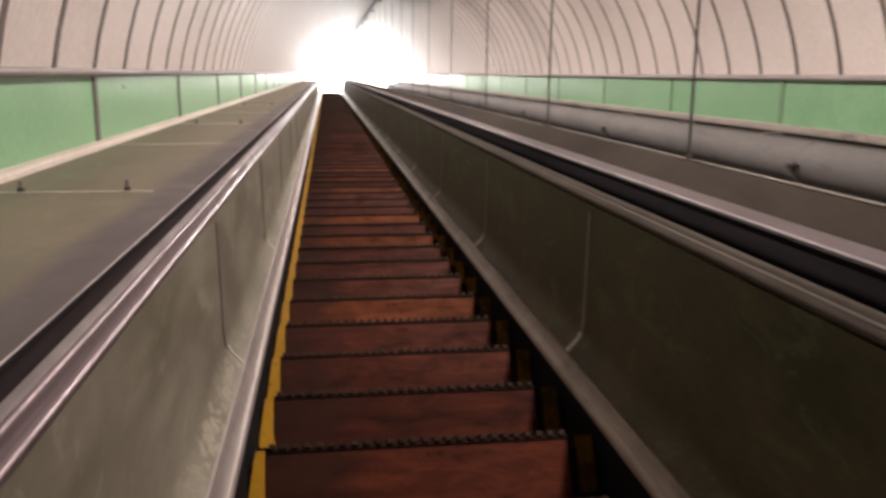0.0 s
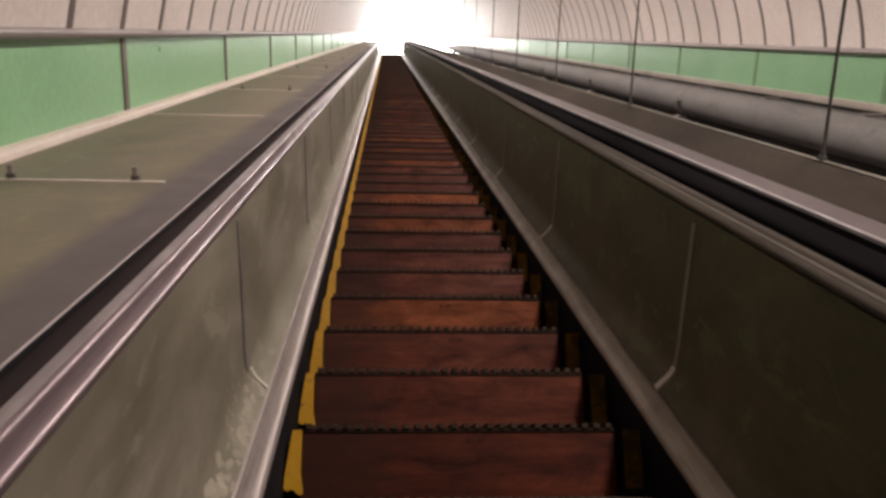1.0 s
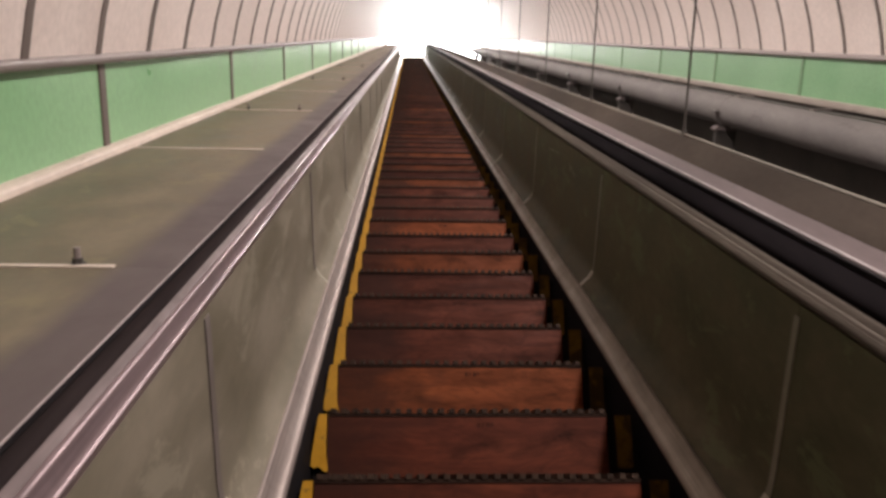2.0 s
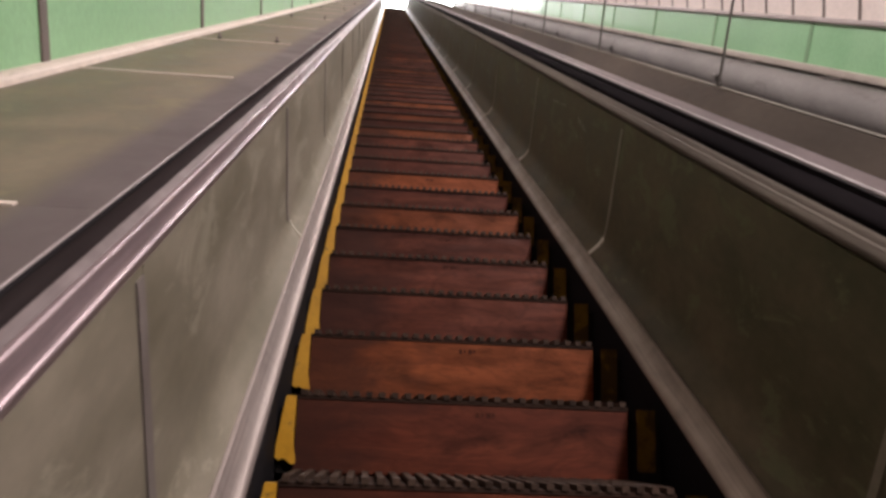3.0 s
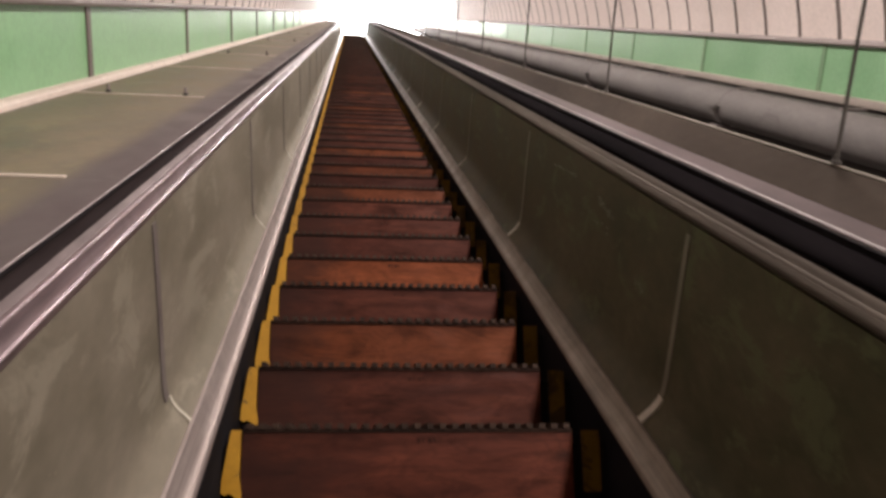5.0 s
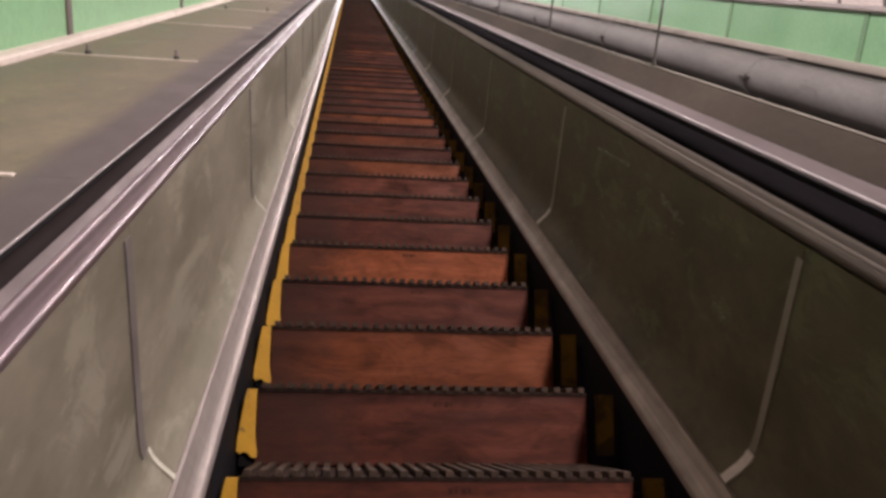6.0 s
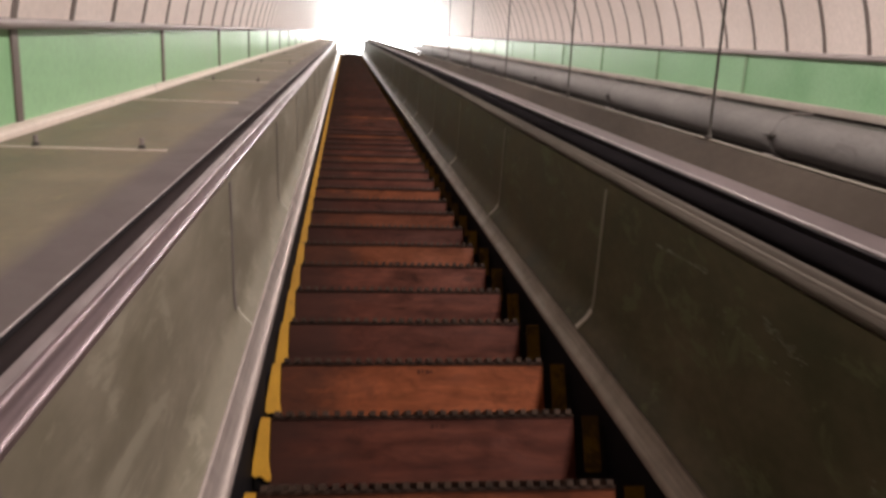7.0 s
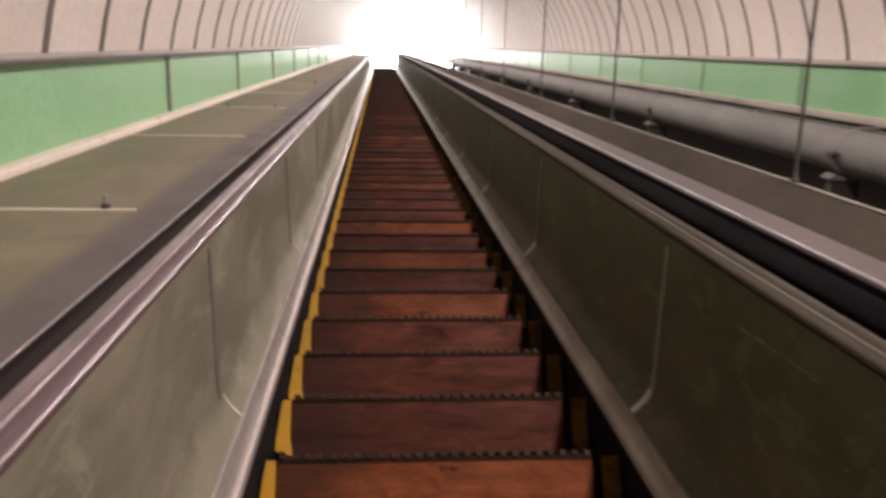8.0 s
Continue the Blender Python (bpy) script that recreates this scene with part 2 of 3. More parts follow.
def glowing(name, colour, strength):
    m = bpy.data.materials.new(name)
    m.use_nodes = True
    nt = m.node_tree
    nt.nodes.remove(nt.nodes["Principled BSDF"])
    e = nt.nodes.new("ShaderNodeEmission")
    e.inputs[0].default_value, e.inputs[1].default_value = (*colour, 1), strength
    nt.links.new(e.outputs[0], nt.nodes["Material Output"].inputs[0])
    return m


DAYLIGHT = glowing("daylight", (1.0, 0.97, 0.93), MOUTH_GLOW)


# ---- mesh helpers ----
def mesh_of(bm, mat, smooth=None):
    me = bpy.data.meshes.new("mesh")
    bmesh.ops.recalc_face_normals(bm, faces=bm.faces)
    bm.to_mesh(me)
    bm.free()
    me.materials.append(mat)
    if smooth is not None:
        me.shade_smooth()
        me.set_sharp_from_angle(angle=radians(smooth))
    return me


def part(name, bm, mat, parent, label="", smooth=None, at=None):
    ob = new(name, mesh_of(bm, mat, smooth) if isinstance(bm, bmesh.types.BMesh) else bm)
    if parent is not None:
        ob.parent = parent
    if at is not None:
        ob.matrix_basis = at
    return tagged(ob, label=label)


def empty(name, label, category="", group="", kind="", at=SLOPE):
    ob = new(name)
    ob.matrix_basis = at
    return tagged(ob, label, category, group, kind)


def box(bm, x0, x1, y0, y1, z0, z1, bevel=0.0):
    vs = bmesh.ops.create_cube(bm, size=1)["verts"]
    for v in vs:
        v.co = Vector((x0 if v.co.x < 0 else x1, y0 if v.co.y < 0 else y1, z0 if v.co.z < 0 else z1))
    if bevel:
        edges = {e for v in vs for e in v.link_edges}
        bmesh.ops.bevel(bm, geom=list(edges), offset=bevel, segments=2, affect="EDGES", profile=0.5)
    return bm


def boxed(*a):
    return box(bmesh.new(), *a)


def sweep(outline, y0, y1, closed=True, cuts=1):
    """An outline of (x, z) pairs drawn out along y, with capped ends."""
    bm = bmesh.new()
    rows = []
    for i in range(cuts + 1):
        y = y0 + (y1 - y0) * i / cuts
        rows.append([bm.verts.new((x, y, z)) for x, z in outline])
    n = len(outline)
    for a, b in zip(rows, rows[1:]):
        for i in range(n if closed else n - 1):
            j = (i + 1) % n
            bm.faces.new((a[i], a[j], b[j], b[i]))
    if closed:
        bm.faces.new(rows[0])
        bm.faces.new(rows[-1])
    return bm


def rod_mesh(radius, p, q, sides=12):
    bm = bmesh.new()
    p, q = Vector(p), Vector(q)
    m = Matrix.Translation((p + q) / 2) @ (q - p).to_track_quat("Z", "Y").to_matrix().to_4x4()
    bmesh.ops.create_cone(bm, cap_ends=True, segments=sides, radius1=radius, radius2=radius, depth=(q - p).length, matrix=m)
    return bm


def thick(line, t):
    """A closed outline: the open line, and the same line set off by t to its left."""
    off = []
    for i, (x, z) in enumerate(line):
        a, b = Vector(line[max(i - 1, 0)]), Vector(line[min(i + 1, len(line) - 1)])
        d = (b - a).normalized()
        off.append((x - d.y * t, z + d.x * t))
    return list(line) + off[::-1]


def run(first, pitch, lo, hi):
    k = math.ceil((lo - first) / pitch)
    while first + k * pitch <= hi:
        yield k, first + k * pitch
        k += 1


def along(y, x=0.0, z=0.0):
    return Matrix.Translation((x, y, z))


# ---- tunnel bore ----
def arc(radius, a0, a1, n):
    return [(TX + radius * math.sin(radians(a0 + (a1 - a0) * i / n)), TZ + radius * math.cos(radians(a0 + (a1 - a0) * i / n))) for i in range(n + 1)]


RING = 0.7065
lining = empty("ceiling", "cream enamelled cladding of the round tunnel with dark ring joints", kind="structure")
ring_line = arc(TR, -80, 80, 40)
ring_mesh = mesh_of(sweep(thick(ring_line, 0.03), 0.014, RING - 0.014), LINING, 40)
rib_mesh = mesh_of(sweep(thick(arc(TR - 0.005, -79.9, 79.9, 40), 0.02), -0.028, 0.028), COVER, 40)
for k, y in run(3.515, RING, Y0 - 0.5, Y1 + 0.3):
    part("lining_ring", ring_mesh, LINING, lining, at=along(y))
    part("ring_strip", rib_mesh, COVER, lining, at=along(y))
shell = part("tunnel_shell", sweep(thick(arc(TR + 0.034, -100, 100, 50), 0.2), Y0 - 0.6, Y1 + 0.6), JOINT, None, smooth=40, at=SLOPE)
tagged(shell, "dark tunnel wall behind the cladding joints", kind="structure")

# lower side walls behind the green boards, and the pan below
for name, x0, x1 in (("wall_west", -1.86, -1.625), ("wall_east", 4.375, 4.6)):
    w = part(name, boxed(x0, x1, Y0 - 0.6, Y1 + 0.6, -0.9, 1.23), CONCRETE, None, at=SLOPE)
    tagged(w, "plain dark concrete side wall of the tunnel", kind="structure")
pan = part("floor", boxed(-1.86, 4.6, Y0 - 0.6, Y1 + 0.6, -0.9, -0.62), CONCRETE, None, at=SLOPE)
tagged(pan, "sooty concrete floor of the inclined tunnel", kind="structure")
back = part("wall_south", boxed(-2.2, 5.0, Y0 - 0.8, Y0 - 0.6, -0.9, 4.0), LINING, None, at=SLOPE)
tagged(back, "plain cream wall that closes the tunnel's foot", kind="structure")


# ---- rails and green boards along both sides ----
def side_rail(x, inward, low, top, mat):
    s = inward
    mid = low + 0.046
    out = [(x - 0.06 * s, low), (x + 0.036 * s, low), (x + 0.050 * s, low + 0.007), (x + 0.055 * s, low + 0.022), (x + 0.052 * s, mid - 0.012), (x + 0.044 * s, mid - 0.004),
           (x + 0.040 * s, mid), (x + 0.040 * s, top - 0.010), (x + 0.034 * s, top - 0.003), (x + 0.02 * s, top), (x - 0.06 * s, top)]
    t = part("trim", sweep(out, Y0 - 0.5, Y1 + 0.5), mat, None, smooth=50, at=SLOPE)
    tagged(t, "grey lilac moulded rail above the green boards", kind="structure")


def green_side(x, inward, z0, z1, first, name, paint, strip_mat):
    s = inward
    wall = empty(name, "pale green gloss boards with brown cover strips", kind="structure")
    L = 2.789
    a, b = sorted((x, x - 0.025 * s))
    board = mesh_of(boxed(a, b, 0.004, L - 0.004, z0, z1 + 0.002, 0.003), paint)
    a, b = sorted((x - 0.02 * s, x + 0.010 * s))
    strip = mesh_of(boxed(a, b, -0.036, 0.036, z0 + 0.002, z1 - 0.001, 0.004), strip_mat)
    for k, y in run(first, L, Y0 - 0.4, Y1 - 2.2):
        part("green_board", board, paint, wall, at=along(y))
        part("cover_strip", strip, None, wall, at=along(y))


side_rail(-1.592, 1, 1.195, 1.288, LEDGE)
side_rail(4.308, -1, 1.192, 1.254, EAST_RAIL)
green_side(-1.592, 1, 0.826, 1.195, 5.059, "panelling_west", GREEN, COVER)
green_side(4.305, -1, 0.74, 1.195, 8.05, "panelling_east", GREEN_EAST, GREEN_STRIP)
t = part("trim", sweep([(-1.64, 0.77), (-1.548, 0.77), (-1.545, 0.808), (-1.552, 0.820), (-1.580, 0.831), (-1.64, 0.831)], Y0, Y1), CREAM, None, smooth=40, at=SLOPE)
tagged(t, "chipped cream trim at the foot of the green boards", kind="structure")
t = part("trim", sweep([(4.40, 0.685), (4.24, 0.685), (4.232, 0.70), (4.24, 0.752), (4.25, 0.757), (4.40, 0.757)], Y0, Y1), DULL_TRIM, None, smooth=40, at=SLOPE)
tagged(t, "beige trim under the far green boards", kind="structure")

# ---- deck beside the escalator ----
deck = empty("deck_west", "olive painted deck boards with cream joint strips", kind="structure")
deck_line = [(-1.565, 0.789), (-0.93, 0.790), (-0.86, 0.791), (-0.778, 0.791)]
board = mesh_of(sweep(thick(deck_line, -0.03), 0.0004, 2.1196), DECK, 60)
joint_line = [(-1.56, 0.7935), (-0.925, 0.7945)]
joint = mesh_of(sweep(thick(joint_line, -0.012), -0.010, 0.010), CREAM, 30)
for k, y in run(3.175, 2.12, Y0, Y1 - 2.1):
    part("deck_board", board, DECK, deck, at=along(y))
    part("joint_strip", joint, CREAM, deck, at=along(y))
prop = part("deck_support", boxed(-1.60, -0.96, Y0, Y1, -0.62, 0.74), CONCRETE, None, at=SLOPE)
tagged(prop, "dark concrete upstand beneath the olive deck", kind="structure")


def bolt():
    e = empty("bolt", "short steel stud bolt standing on the deck's joint strip", "bolt", "bolts along the deck")
    part("washer", rod_mesh(0.019, (0, 0, 0), (0, 0, 0.005), 16), IRON, e)
    part("nut", rod_mesh(0.013, (0, 0, 0.005), (0, 0, 0.018), 6), IRON, e)
    part("stud", rod_mesh(0.0085, (0, 0, 0.018), (0, 0, 0.044), 10), LEDGE, e)
    return e


first_bolt = None
for k, y in run(3.175 + 0.020, 4.24, Y0, Y1):
    for x in (-1.39, -1.018):
        m = SLOPE @ along(y, x, 0.790)
        if first_bolt is None:
            first_bolt = bolt()
            first_bolt.matrix_basis = m
        else:
            copy_thing(first_bolt, m)


# ---- balustrades: mirrored about the escalator's middle ----
def balustrade(s, joint_at, label):
    def X(h):
        return XC + s * h

    base = empty("balustrade", label, "balustrade", "balustrades of the escalator")
    L = 2.1205
    inner = 0.583 if s < 0 else 0.622
    prof = [(X(0.622), 0.118), (X(0.640), 0.136), (X(0.674), 0.172), (X(0.690), 0.197), (X(0.699), 0.228), (X(0.703), 0.275), (X(0.707), 0.50), (X(0.712), 0.73)]
    panel = mesh_of(sweep(thick(prof, 0.02 * -s), 0.0012, L - 0.0012), PANEL if s < 0 else PANEL_SHADED, 40)
    # a joint: a flat cover strip on the upright face, and a narrow fillet in the cove below, the ceiling's reflection
    # in its pale colour
    low = [(X(0.6330), 0.1368), (X(0.6420), 0.1460), (X(0.6705), 0.1755), (X(0.6835), 0.194), (X(0.6905), 0.212)]
    high = [(X(0.6915), 0.215), (X(0.696), 0.232), (X(0.699), 0.276), (X(0.703), 0.50), (X(0.7065), 0.680), (X(0.7085), 0.700)]
    fillet = mesh_of(sweep(thick(low, 0.005 * -s), -0.008, 0.008) if s < 0 else sweep(thick(low, 0.006 * -s), -0.016, 0.016), FILLET, 40)
    cover = mesh_of(sweep(thick(high, 0.006 * -s), -0.047, -0.0040) if s < 0 else sweep(thick(high, 0.006 * -s), -0.014, 0.014), COVER_WEST if s < 0 else COVER_EAST, 40)
    for k, y in run(joint_at, L, Y0, Y1 - L):
        part("panel", panel, None, base, at=along(y))
        part("joint_strip", cover, None, base, at=along(y))
        part("cove_fillet", fillet, None, base, "narrow fillet in the cove, pale for the ceiling's reflection", at=along(y))
    # skirting: a rounded metal strip over a black face
    sk = [(X(0.640), 0.100), (X(0.636), 0.128), (X(0.630), 0.134), (X(0.622), 0.133), (X(0.617), 0.125), (X(0.613), 0.115), (X(0.607), 0.106), (X(0.601), 0.097),
          (X(0.596), 0.091), (X(0.590), 0.088), (X(0.584), 0.083), (X(0.580), 0.074), (X(0.581), 0.064), (X(0.588), 0.058), (X(0.640), 0.058)]
    lift = 0.007 if s < 0 else 0.004
    sk = [(x + s * lift, z + lift) if z > 0.093 else (x, z) for x, z in sk]
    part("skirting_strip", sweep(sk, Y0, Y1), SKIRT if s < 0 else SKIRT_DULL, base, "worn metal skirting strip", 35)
    part("skirting_face", sweep([(X(0.584), 0.062), (X(inner + 0.004), 0.050), (X(inner), 0.042), (X(inner), -0.60), (X(inner + 0.03), -0.60), (X(inner + 0.03), 0.062)], Y0, Y1), BLACK, base, "black skirting face")
    # moulding between the panel and the handrail
    if s < 0:
        # fine bead, wide shallow hollow, bright roll; a duller ledge rises from it to the belt
        mo = [(X(0.716), 0.722), (X(0.708), 0.724), (X(0.7065), 0.733), (X(0.7045), 0.7365), (X(0.7028), 0.7395), (X(0.7034), 0.7425), (X(0.7065), 0.7442), (X(0.7090), 0.7470),
              (X(0.7125), 0.7545), (X(0.7155), 0.7620), (X(0.7175), 0.7680), (X(0.7180), 0.7720), (X(0.7192), 0.7755), (X(0.7218), 0.7785), (X(0.7255), 0.7800), (X(0.7290), 0.7797),
              (X(0.7300), 0.7780), (X(0.7300), 0.74), (X(0.725), 0.722)]
        part("moulding", sweep(mo, Y0, Y1), BRONZE, base, "bright lilac metal moulding with a fine bead and a roll", 50)
        ledge = [(X(0.7305), 0.74), (X(0.7305), 0.7785), (X(0.7318), 0.7800), (X(0.7340), 0.7812), (X(0.7428), 0.7888), (X(0.7445), 0.7892), (X(0.7455), 0.7880), (X(0.7455), 0.74)]
        part("ledge", sweep(ledge, Y0, Y1), LILAC, base, "dull lilac ledge beside the belt", 50)
    else:
        # flat leaning band with three shallow reeds
        mo = [(X(0.718), 0.733), (X(0.709), 0.738), (X(0.704), 0.744), (X(0.7035), 0.750), (X(0.7075), 0.757), (X(0.7110), 0.7635), (X(0.7122), 0.7635), (X(0.7135), 0.767), (X(0.7175), 0.7735),
              (X(0.7187), 0.7735), (X(0.7200), 0.777), (X(0.7245), 0.784), (X(0.7275), 0.789), (X(0.7295), 0.7905), (X(0.7315), 0.789), (X(0.7325), 0.74)]
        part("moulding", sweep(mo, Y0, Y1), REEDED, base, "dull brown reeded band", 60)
    return base


west = balustrade(-1, 7.345, "olive painted balustrade with patchy scuffed panels and bronze mouldings")
east = balustrade(1, 7.349, "olive balustrade with shade in its colour, pale joint strips and scratches")


SCRAPE = painted("scraped bare paint", (0.185, 0.155, 0.115), (0.30, 0.250, 0.195), 0.6, (1, 1, 1), 18, 80)
SCRATCH = painted("pale green scratch", (0.10, 0.105, 0.065), (0.145, 0.148, 0.098), 0.5, (1, 1, 1), 18, 80)
FACE = [(0.6205, 0.1165), (0.6385, 0.1345), (0.6725, 0.1705), (0.6885, 0.1955), (0.6975, 0.2275), (0.7015, 0.275), (0.7055, 0.50), (0.7105, 0.73)]


def on_face(s, y, z):
    """A place on the visible face of a balustrade panel, one millimetre proud."""
    h = float(np.interp(z, [p[1] for p in FACE], [p[0] for p in FACE]))
    return Vector((XC + s * (h - 0.0005), y, z))


def flakes(s, count, y0, z0, y1, z1, spread, size, stretch):
    """Ragged flakes strewn along a line on a panel's face."""
    bm = bmesh.new()
    for _ in range(count):
        f = random.random()
        cy = y0 + (y1 - y0) * f + random.gauss(0, spread * 1.4)
        cz = min(max(z0 + (z1 - z0) * f + random.gauss(0, spread), 0.125), 0.70)
        r = size * random.uniform(0.35, 1.0)
        lean = random.uniform(-0.5, 0.5)
        pts = []
        for i in range(7):
            a = 2 * math.pi * i / 7
            q = r * random.uniform(0.5, 1.0)
            dy, dz = q * stretch * math.cos(a), q * math.sin(a)
            pts.append(bm.verts.new(on_face(s, cy + dy + lean * dz, min(max(cz + dz, 0.12), 0.715))))
        bm.faces.new(pts)
    return bm


for name, s, mat, parent, rows in (
        ("paint_scrape", -1, SCRAPE, west, [(60, 2.25, 0.15, 3.10, 0.165, 0.020, 0.020, 2.0), (130, 2.25, 0.165, 3.15, 0.19, 0.036, 0.006, 1.9), (26, 2.7, 0.235, 3.05, 0.21, 0.026, 0.014, 1.4), (10, 3.3, 0.60, 4.6, 0.42, 0.07, 0.004, 1.5), (8, 4.3, 0.62, 4.9, 0.55, 0.03, 0.005, 1.2), (9, 7.4, 0.6, 8.9, 0.35, 0.08, 0.0045, 1.5), (14, 5.0, 0.45, 5.9, 0.35, 0.08, 0.0035, 1.6), (12, 6.3, 0.5, 6.9, 0.45, 0.10, 0.0035, 1.6)]),
        ("scratch", 1, SCRATCH, east, [(40, 6.80, 0.625, 6.38, 0.645, 0.003, 0.0026, 11.0), (40, 6.06, 0.615, 5.87, 0.595, 0.008, 0.0028, 9.0), (20, 6.35, 0.56, 5.9, 0.52, 0.02, 0.0028, 7.0), (12, 5.58, 0.47, 5.5, 0.43, 0.012, 0.003, 5.0), (16, 8.6, 0.58, 9.3, 0.5, 0.03, 0.003, 9.0)])):
    for row in rows:
        tagged(part(name, flakes(s, *row), mat, parent, "pale scuffs where paint has worn off"), kind="stuff")


def handrail(s, h0, h1, top, guide, lip, rubber):
    def X(h):
        return XC + s * h
    w = h1 - h0
    out = [(0.03, -0.03), (0.0, -0.012), (0.03, -0.003), (0.12, 0.003), (0.3, 0.007), (0.5, 0.008), (0.7, 0.007), (0.88, 0.003), (0.97, -0.003), (1.0, -0.012), (0.97, -0.03)]
    e = empty("handrail", "flat black rubber handrail running up the balustrade", "handrail", "handrails of the escalator")
    part("belt", sweep([(X(h0 + w * f), top + z) for f, z in out], Y0, Y1), rubber, e, smooth=60)
    # the lip is a black wall that paints in the groove's shade
    part("guide", sweep([(X(0.750), 0.70), (X(0.750), top - 0.031), (X(guide - 0.014), top - 0.031), (X(guide - 0.010), top - 0.02), (X(guide - 0.010), lip), (X(guide), lip), (X(guide), 0.70)], Y0, Y1), BLACK, e, "guide under the belt, its raised lip black for the groove's shade")


handrail(-1, 0.7475, 0.7885, 0.789, 0.7912, 0.795, RUBBER_SHEEN)
handrail(1, 0.736, 0.852, 0.808, 0.8565, 0.824, RUBBER)

# rim and strip outside each handrail
tagged(part("rim", sweep([(-0.7695, 0.74), (-0.7695, 0.7965), (-0.7702, 0.7982), (-0.7715, 0.7988), (-0.7735, 0.7980), (-0.7750, 0.7955), (-0.7765, 0.7920), (-0.7765, 0.74)], Y0, Y1), RIM, None, smooth=50, at=SLOPE), "thin bright metal rim beside the handrail", kind="structure")
strip = [(0.8895, 0.74), (0.8895, 0.8205), (0.8955, 0.8205), (0.8955, 0.8285), (1.028, 0.8205), (1.028, 0.74)]
tagged(part("deck_strip", sweep(strip, Y0, Y1), LILAC_PAINT, None, smooth=12, at=SLOPE), "lilac grey metal strip outside the handrail", kind="structure")
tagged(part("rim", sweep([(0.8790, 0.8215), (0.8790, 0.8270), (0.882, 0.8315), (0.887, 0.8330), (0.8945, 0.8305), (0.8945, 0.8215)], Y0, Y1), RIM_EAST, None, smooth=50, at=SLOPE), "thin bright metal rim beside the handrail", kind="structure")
slope_board = [(1.030, 0.72), (1.030, 0.8215), (1.100, 0.905), (1.118, 0.905), (1.118, -0.62), (1.09, -0.62), (1.09, 0.72)]
tagged(part("deck_east", sweep(slope_board, Y0, Y1), BROWN, None, smooth=20, at=SLOPE), "dull brown raised board outside the handrail", kind="structure")
tagged(part("trim", sweep([(1.103, 0.904), (1.103, 0.910), (1.106, 0.912), (1.121, 0.912), (1.123, 0.910), (1.123, 0.895), (1.119, 0.895), (1.119, 0.9055)], Y0, Y1), DULL, None, smooth=30, at=SLOPE), "thin pale edging along the raised board", kind="structure")


# ---- rods that hang from the crown to the deck's edge ----
def hanging_rod():
    e = empty("hanging_rod", "thin dark steel rod from deck edge to tunnel crown", "rod", "rods along the deck")
    part("rod", rod_mesh(0.0056, (0, 0, 0), (0, 0, 2.71), 10), IRON, e)
    part("foot", boxed(-0.010, 0.010, -0.014, 0.014, -0.004, 0.006, 0.002), IRON, e)
    part("collar", rod_mesh(0.0085, (0, 0, 0.006), (0, 0, 0.022), 10), IRON, e)
    return e


rod = None
for k, y in run(3.091, 2.122, Y0, Y1 - 1):
    m = SLOPE @ along(y, 1.111, 0.918)
    if rod is None:
        rod = hanging_rod()
        rod.matrix_basis = m
    else:
        copy_thing(rod, m)

# ---- large pipe on the far side ----
PX, PZ, PR = 3.85, 0.495, 0.19
pipe = empty("pipe", "large grey painted pipe with collars, laid along the far wall", "pipe")
SEG = 5.0
circle = [(PX + PR * math.cos(2 * math.pi * i / 32), PZ + PR * math.sin(2 * math.pi * i / 32)) for i in range(32)]
seg_mesh = mesh_of(sweep(circle, 0.0, SEG, cuts=1), DUCT, 40)
col = [(PX + (PR + 0.004) * math.cos(2 * math.pi * i / 32), PZ + (PR + 0.004) * math.sin(2 * math.pi * i / 32)) for i in range(32)]
col_mesh = mesh_of(sweep(col, -0.018, 0.018), DUCT, 40)


def pipe_arc(r, a0, a1, n=12):
    return [(PX + r * math.cos(radians(a0 + (a1 - a0) * i / n)), PZ + r * math.sin(radians(a0 + (a1 - a0) * i / n))) for i in range(n + 1)]


# cradle: a curved strap on the pipe's flank, a clamp lug half way up, a flared foot, a stem to the floor
strap_mesh = mesh_of(sweep(thick(pipe_arc(PR + 0.002, 182, 268), -0.016), 0.02, 0.15), DUCT, 40)
lug = boxed(PX - 0.240, PX - PR + 0.01, -0.075, 0.075, PZ - 0.010, PZ + 0.012, 0.004)
box(lug, PX - 0.228, PX - 0.212, -0.045, -0.020, PZ - 0.024, PZ + 0.028, 0.003)
lug_mesh = mesh_of(lug, IRON)
foot_mesh = mesh_of(sweep([(PX - 0.205, PZ - 0.235), (PX - 0.212, PZ - 0.222), (PX - 0.15, PZ - 0.185), (PX - 0.09, PZ - 0.200), (PX + 0.10, PZ - 0.212), (PX + 0.14, PZ - 0.235)], 0.0, 0.17), STRIP, 30)
stem_mesh = mesh_of(boxed(PX - 0.17, PX + 0.09, 0.045, 0.135, -0.62, PZ - 0.233, 0.006), IRON)
for k, y in run(11.62, SEG, Y0 - 4, Y1):
    y0 = max(y, Y0)
    if y + SEG < Y1 + 3 and y >= Y0 - 0.5:
        length = part("pipe_length", seg_mesh, DUCT, pipe, at=along(y))
        part("collar", col_mesh, DUCT, length)
        cradle = part("cradle", strap_mesh, DUCT, pipe, "grey strap bracket that carries the pipe", at=along(y))
        part("lug", lug_mesh, IRON, cradle)
        part("foot", foot_mesh, STRIP, cradle, "grey flared bracket foot")
        part("stem", stem_mesh, IRON, cradle)

# dark cable bearer behind the pipe, on cream brackets
bearer = empty("cable_tray", "dark slotted cable tray with pale brackets under the green boards", "cable tray")
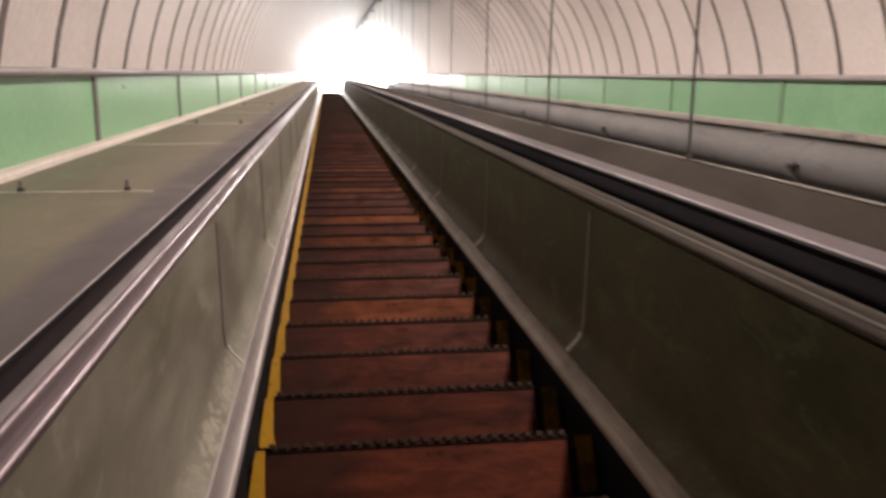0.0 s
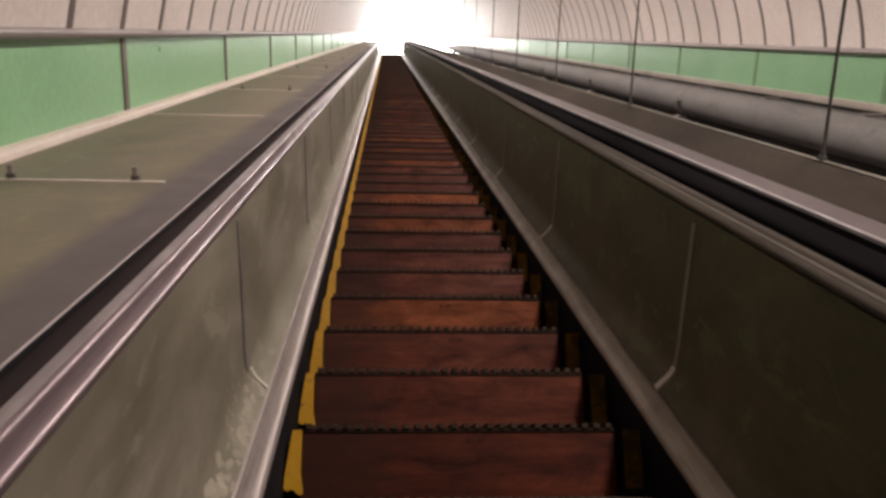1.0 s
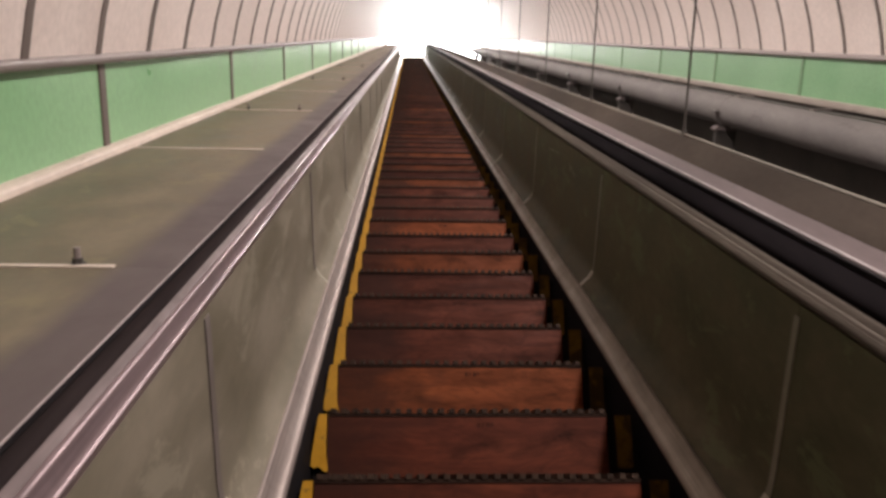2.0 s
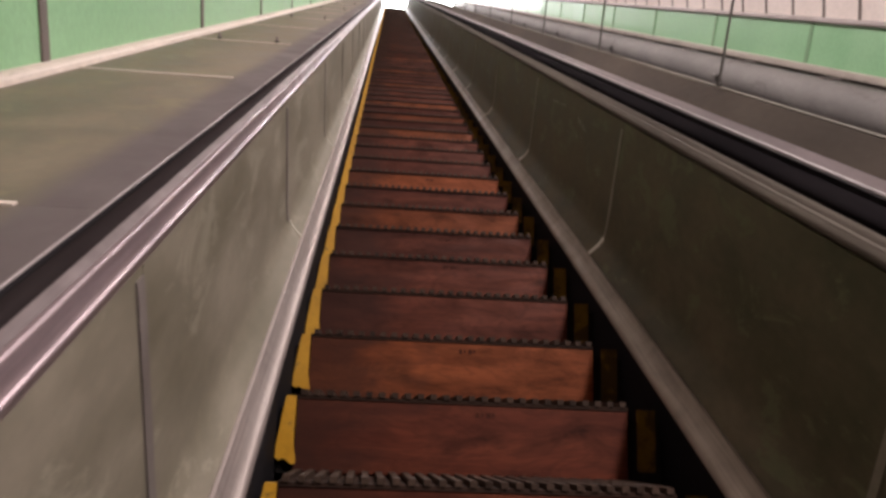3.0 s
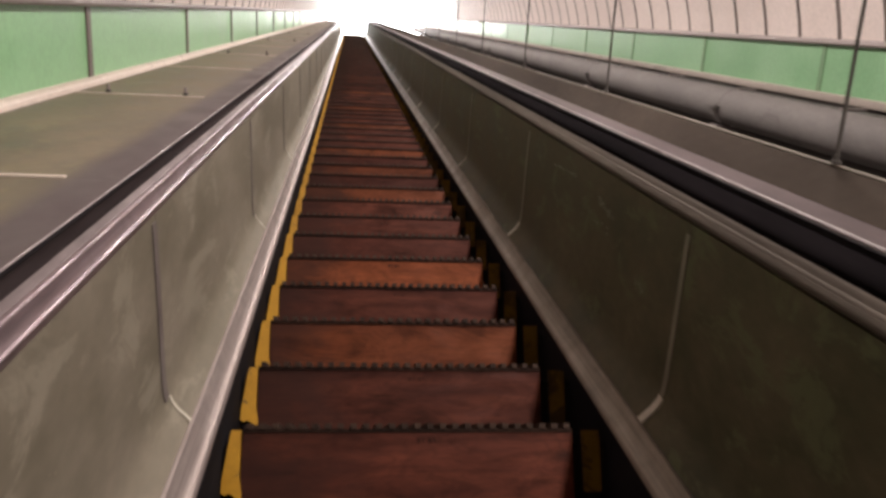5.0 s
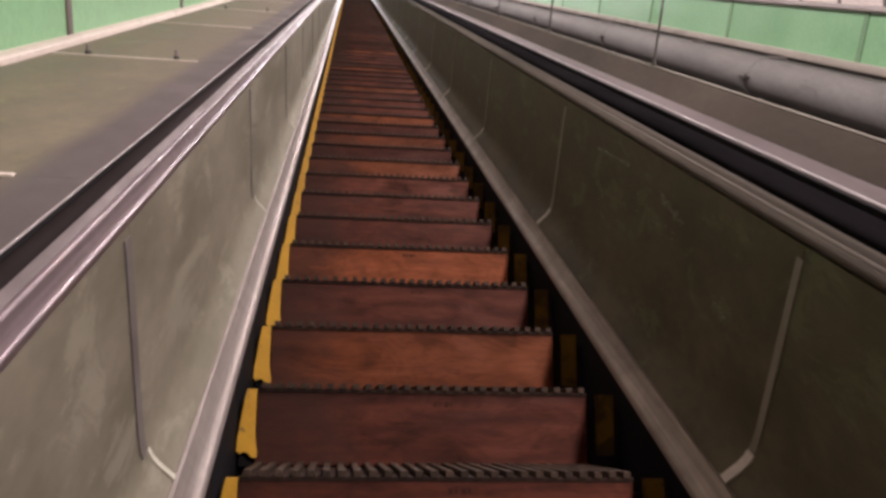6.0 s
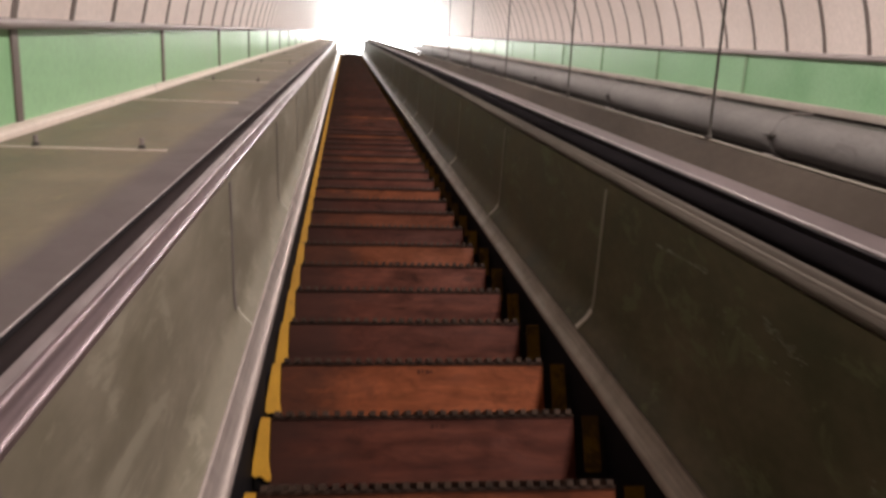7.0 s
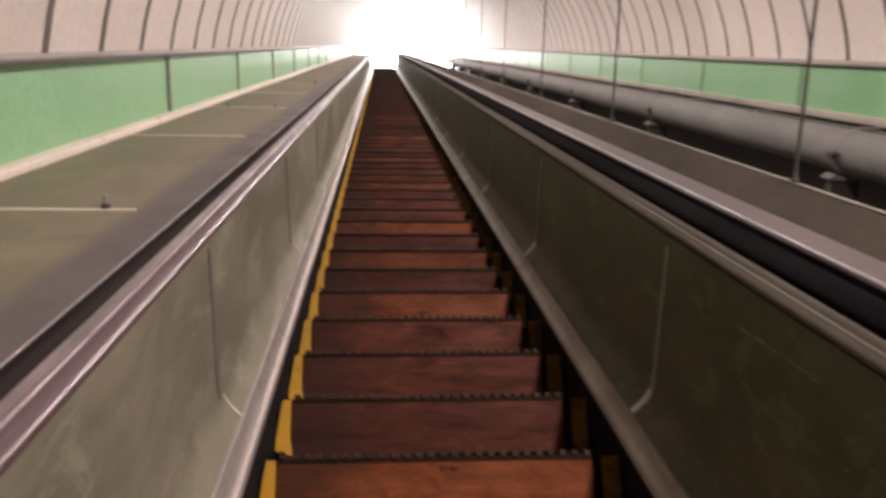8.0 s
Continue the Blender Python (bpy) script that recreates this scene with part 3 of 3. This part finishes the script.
# tray coloured near black so that its slot stays in shade
part("tray", sweep([(4.06, 0.622), (4.06, 0.660), (4.07, 0.660), (4.07, 0.632), (4.22, 0.632), (4.22, 0.660), (4.23, 0.660), (4.23, 0.622)], Y0, Y1), SHADE_BLACK, bearer)
for dx in (0.03, 0.075, 0.115):
    part("cable", sweep([(4.075 + dx + 0.014 * math.cos(a * 0.785), 0.648 + 0.014 * math.sin(a * 0.785)) for a in range(8)], Y0, Y1), IRON, bearer, smooth=50)
br = bmesh.new()
box(br, 4.04, 4.25, -0.045, 0.045, 0.607, 0.622, 0.003)
box(br, 4.035, 4.058, -0.045, 0.045, 0.607, 0.682, 0.003)
box(br, 4.035, 4.25, -0.03, 0.03, 0.664, 0.682, 0.003)
br_mesh = mesh_of(br, LEDGE)
for k, y in run(9.95, 2.05, Y0, Y1):
    part("bracket", br_mesh, LEDGE, bearer, at=along(y))

# ---- crown: conduit and batten lamps ----
conduit = empty("conduit", "dark steel conduit clipped along the tunnel's crown", "conduit")
part("tube", rod_mesh(0.045, (TX, Y0, TZ + TR - 0.12), (TX, Y1, TZ + TR - 0.12), 14), IRON, conduit, smooth=50)


def batten():
    e = empty("ceiling_light", "long white batten lamp under the crown", "lamp", "lamps along the crown")
    part("housing", boxed(-0.05, 0.05, -0.75, 0.75, 0.0, 0.05, 0.008), CREAM, e)
    for hy in (-0.5, 0.5):
        part("hanger", rod_mesh(0.008, (0, hy, 0.05), (0, hy, 0.15), 8), IRON, e)
    part("end_cap", boxed(-0.052, 0.052, -0.77, -0.75, -0.02, 0.052, 0.003), IRON, e)
    part("end_cap", boxed(-0.052, 0.052, 0.75, 0.77, -0.02, 0.052, 0.003), IRON, e)
    return e


light_data = bpy.data.lights.new("batten_light", "AREA")
light_data.shape, light_data.size, light_data.size_y = "RECTANGLE", 0.09, 1.46
light_data.energy, light_data.color = LAMP_WATTS, LAMP_COLOUR
LX, LZ = 1.43, 3.41
lamp = None
for k, y in run(2.4, 4.2, 0.0, Y1 - 2):
    m = SLOPE @ along(y, LX, LZ + 0.007)
    if lamp is None:
        lamp = batten()
        lamp.matrix_basis = m
    else:
        copy_thing(lamp, m)
    lo = new("batten_light", light_data)
    lo.matrix_basis = SLOPE @ along(y, LX, LZ)

# ---- the mouth at the head of the incline ----
head = SLOPE @ Vector((0, Y1, 0))
landing = part("landing", boxed(-3.5, 6.5, 0.1, 9.0, -0.5, -0.1), CONCRETE, None, at=Matrix.Translation(head))
tagged(landing, "level landing at the head of the escalator", kind="structure")
glow = part("backdrop", boxed(-6.5, 9.5, 1.6, 1.7, -4.0, 9.0), DAYLIGHT, None, at=SLOPE @ along(Y1))
tagged(glow, "overexposed daylight beyond the tunnel's mouth", kind="structure")


# ---- escalator steps, last of all: upright and level ----
RUN, RISE = STEP * math.cos(radians(30)), STEP * math.sin(radians(30))
SLATS = 26
HALF, RIGHT = 0.505, 0.524


def slat_box(bm, x):
    w = 0.0095
    box(bm, x - w, x + w, -0.012, RUN - 0.006, 0.0, 0.016)
    return bm


slat_mesh = mesh_of(slat_box(bmesh.new(), 0), CLEAT)
many = bmesh.new()
XS = [-HALF + (i + 0.5) * (HALF + RIGHT) / SLATS for i in range(SLATS)]
for x in XS:
    slat_box(many, x)
slats_mesh = mesh_of(many, CLEAT)


def step_meshes():
    riser = bmesh.new()
    box(riser, -HALF, RIGHT, 0.0, 0.03, -RISE + 0.004, -0.012, 0.003)
    tread = bmesh.new()
    box(tread, -HALF, RIGHT, -0.005, RUN + 0.02, -0.011, 0.0)
    # yellow cheek: a tall plate whose foot is cut to a hook over the next tread
    def cheek(x0, x1, s):
        bm = bmesh.new()
        a, b = (x0, x1) if s > 0 else (x1, x0)
        foot = [(1.0, -0.004), (1.0, -0.140), (1.17, -0.190), (1.15, -0.206), (0.92, -0.207), (0.80, -0.202), (0.62, -0.193), (0.40, -0.190), (0.22, -0.196), (0.0, -0.188), (0.02, -0.150), (0.36, -0.02), (0.44, -0.004)] if s > 0 else [(1.0, -0.004), (1.0, -0.19), (0.9, -0.196), (0.1, -0.196), (0.0, -0.19), (0.0, -0.004)]
        set_back = 0.0 if s > 0 else 0.034
        pts = [(a + (b - a) * f, z) for f, z in foot]
        front = [bm.verts.new((x, -0.006 + set_back, z)) for x, z in pts]
        rear = [bm.verts.new((x, 0.02 + set_back * 0.5, z)) for x, z in pts]
        bm.faces.new(front)
        bm.faces.new(rear[::-1])
        for i in range(len(pts)):
            j = (i + 1) % len(pts)
            bm.faces.new((front[i], rear[i], rear[j], front[j]))
        return bm
    frame_bm = bmesh.new()
    # near black sheet behind the riser paints the side gaps' shade
    box(frame_bm, -HALF - 0.05, HALF + 0.133, 0.032, 0.06, -RISE, -0.042)
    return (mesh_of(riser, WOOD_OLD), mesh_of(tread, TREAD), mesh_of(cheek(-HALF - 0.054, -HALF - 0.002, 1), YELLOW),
            mesh_of(cheek(RIGHT + 0.038, RIGHT + 0.097, -1), YELLOW_SHADED), mesh_of(frame_bm, SHADE_BLACK))


riser_old, tread_m, cheek_l, cheek_r, frame_m = step_meshes()
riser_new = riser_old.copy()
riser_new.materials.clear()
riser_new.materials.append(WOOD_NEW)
stamp_bm = bmesh.new()
for i, w in enumerate((0.011, 0.007, 0.013, 0.008)):
    box(stamp_bm, 0.030 + 0.017 * i, 0.030 + 0.017 * i + w, -0.0015, 0.001, -0.046 + 0.003 * (i % 2), -0.030, 0.0008)
stamp_m = mesh_of(stamp_bm, BURNT)
NEWER = {0, 4, 6, 8, -2, -6, 12, 16, 21, -12, 28, -18}
for k, y in run(NOSE, STEP, Y0 + 0.3, Y1):
    at = Matrix.Translation(SLOPE @ Vector((0.0, y, 0.0)))
    near = 1.6 < y < 8.8
    fresh = k in NEWER
    e = empty("escalator_step", "wooden escalator step with orange pine riser and slatted tread" if fresh else "wooden escalator step with dark red brown riser and slatted tread",
              "step", "steps of the escalator", at=at)
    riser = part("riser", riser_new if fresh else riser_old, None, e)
    if near and k % 3 != 1:
        part("stamp", stamp_m, None, riser, "faint dark stamped mark", at=along(0, random.uniform(-0.015, 0.02), random.uniform(-0.006, 0.003)))
    tread = part("tread", tread_m, None, e)
    part("step_frame", frame_m, None, e)
    part("edge_plate", cheek_l, None, e, "yellow painted edge plate")
    part("edge_plate", cheek_r, None, e, "yellow painted edge plate with shade in its colour")
    if near:
        for x in XS:
            part("slat", slat_mesh, None, tread, at=Matrix.Translation((x, 0, 0)))
    else:
        tagged(part("slats", slats_mesh, None, tread), kind="stuff")
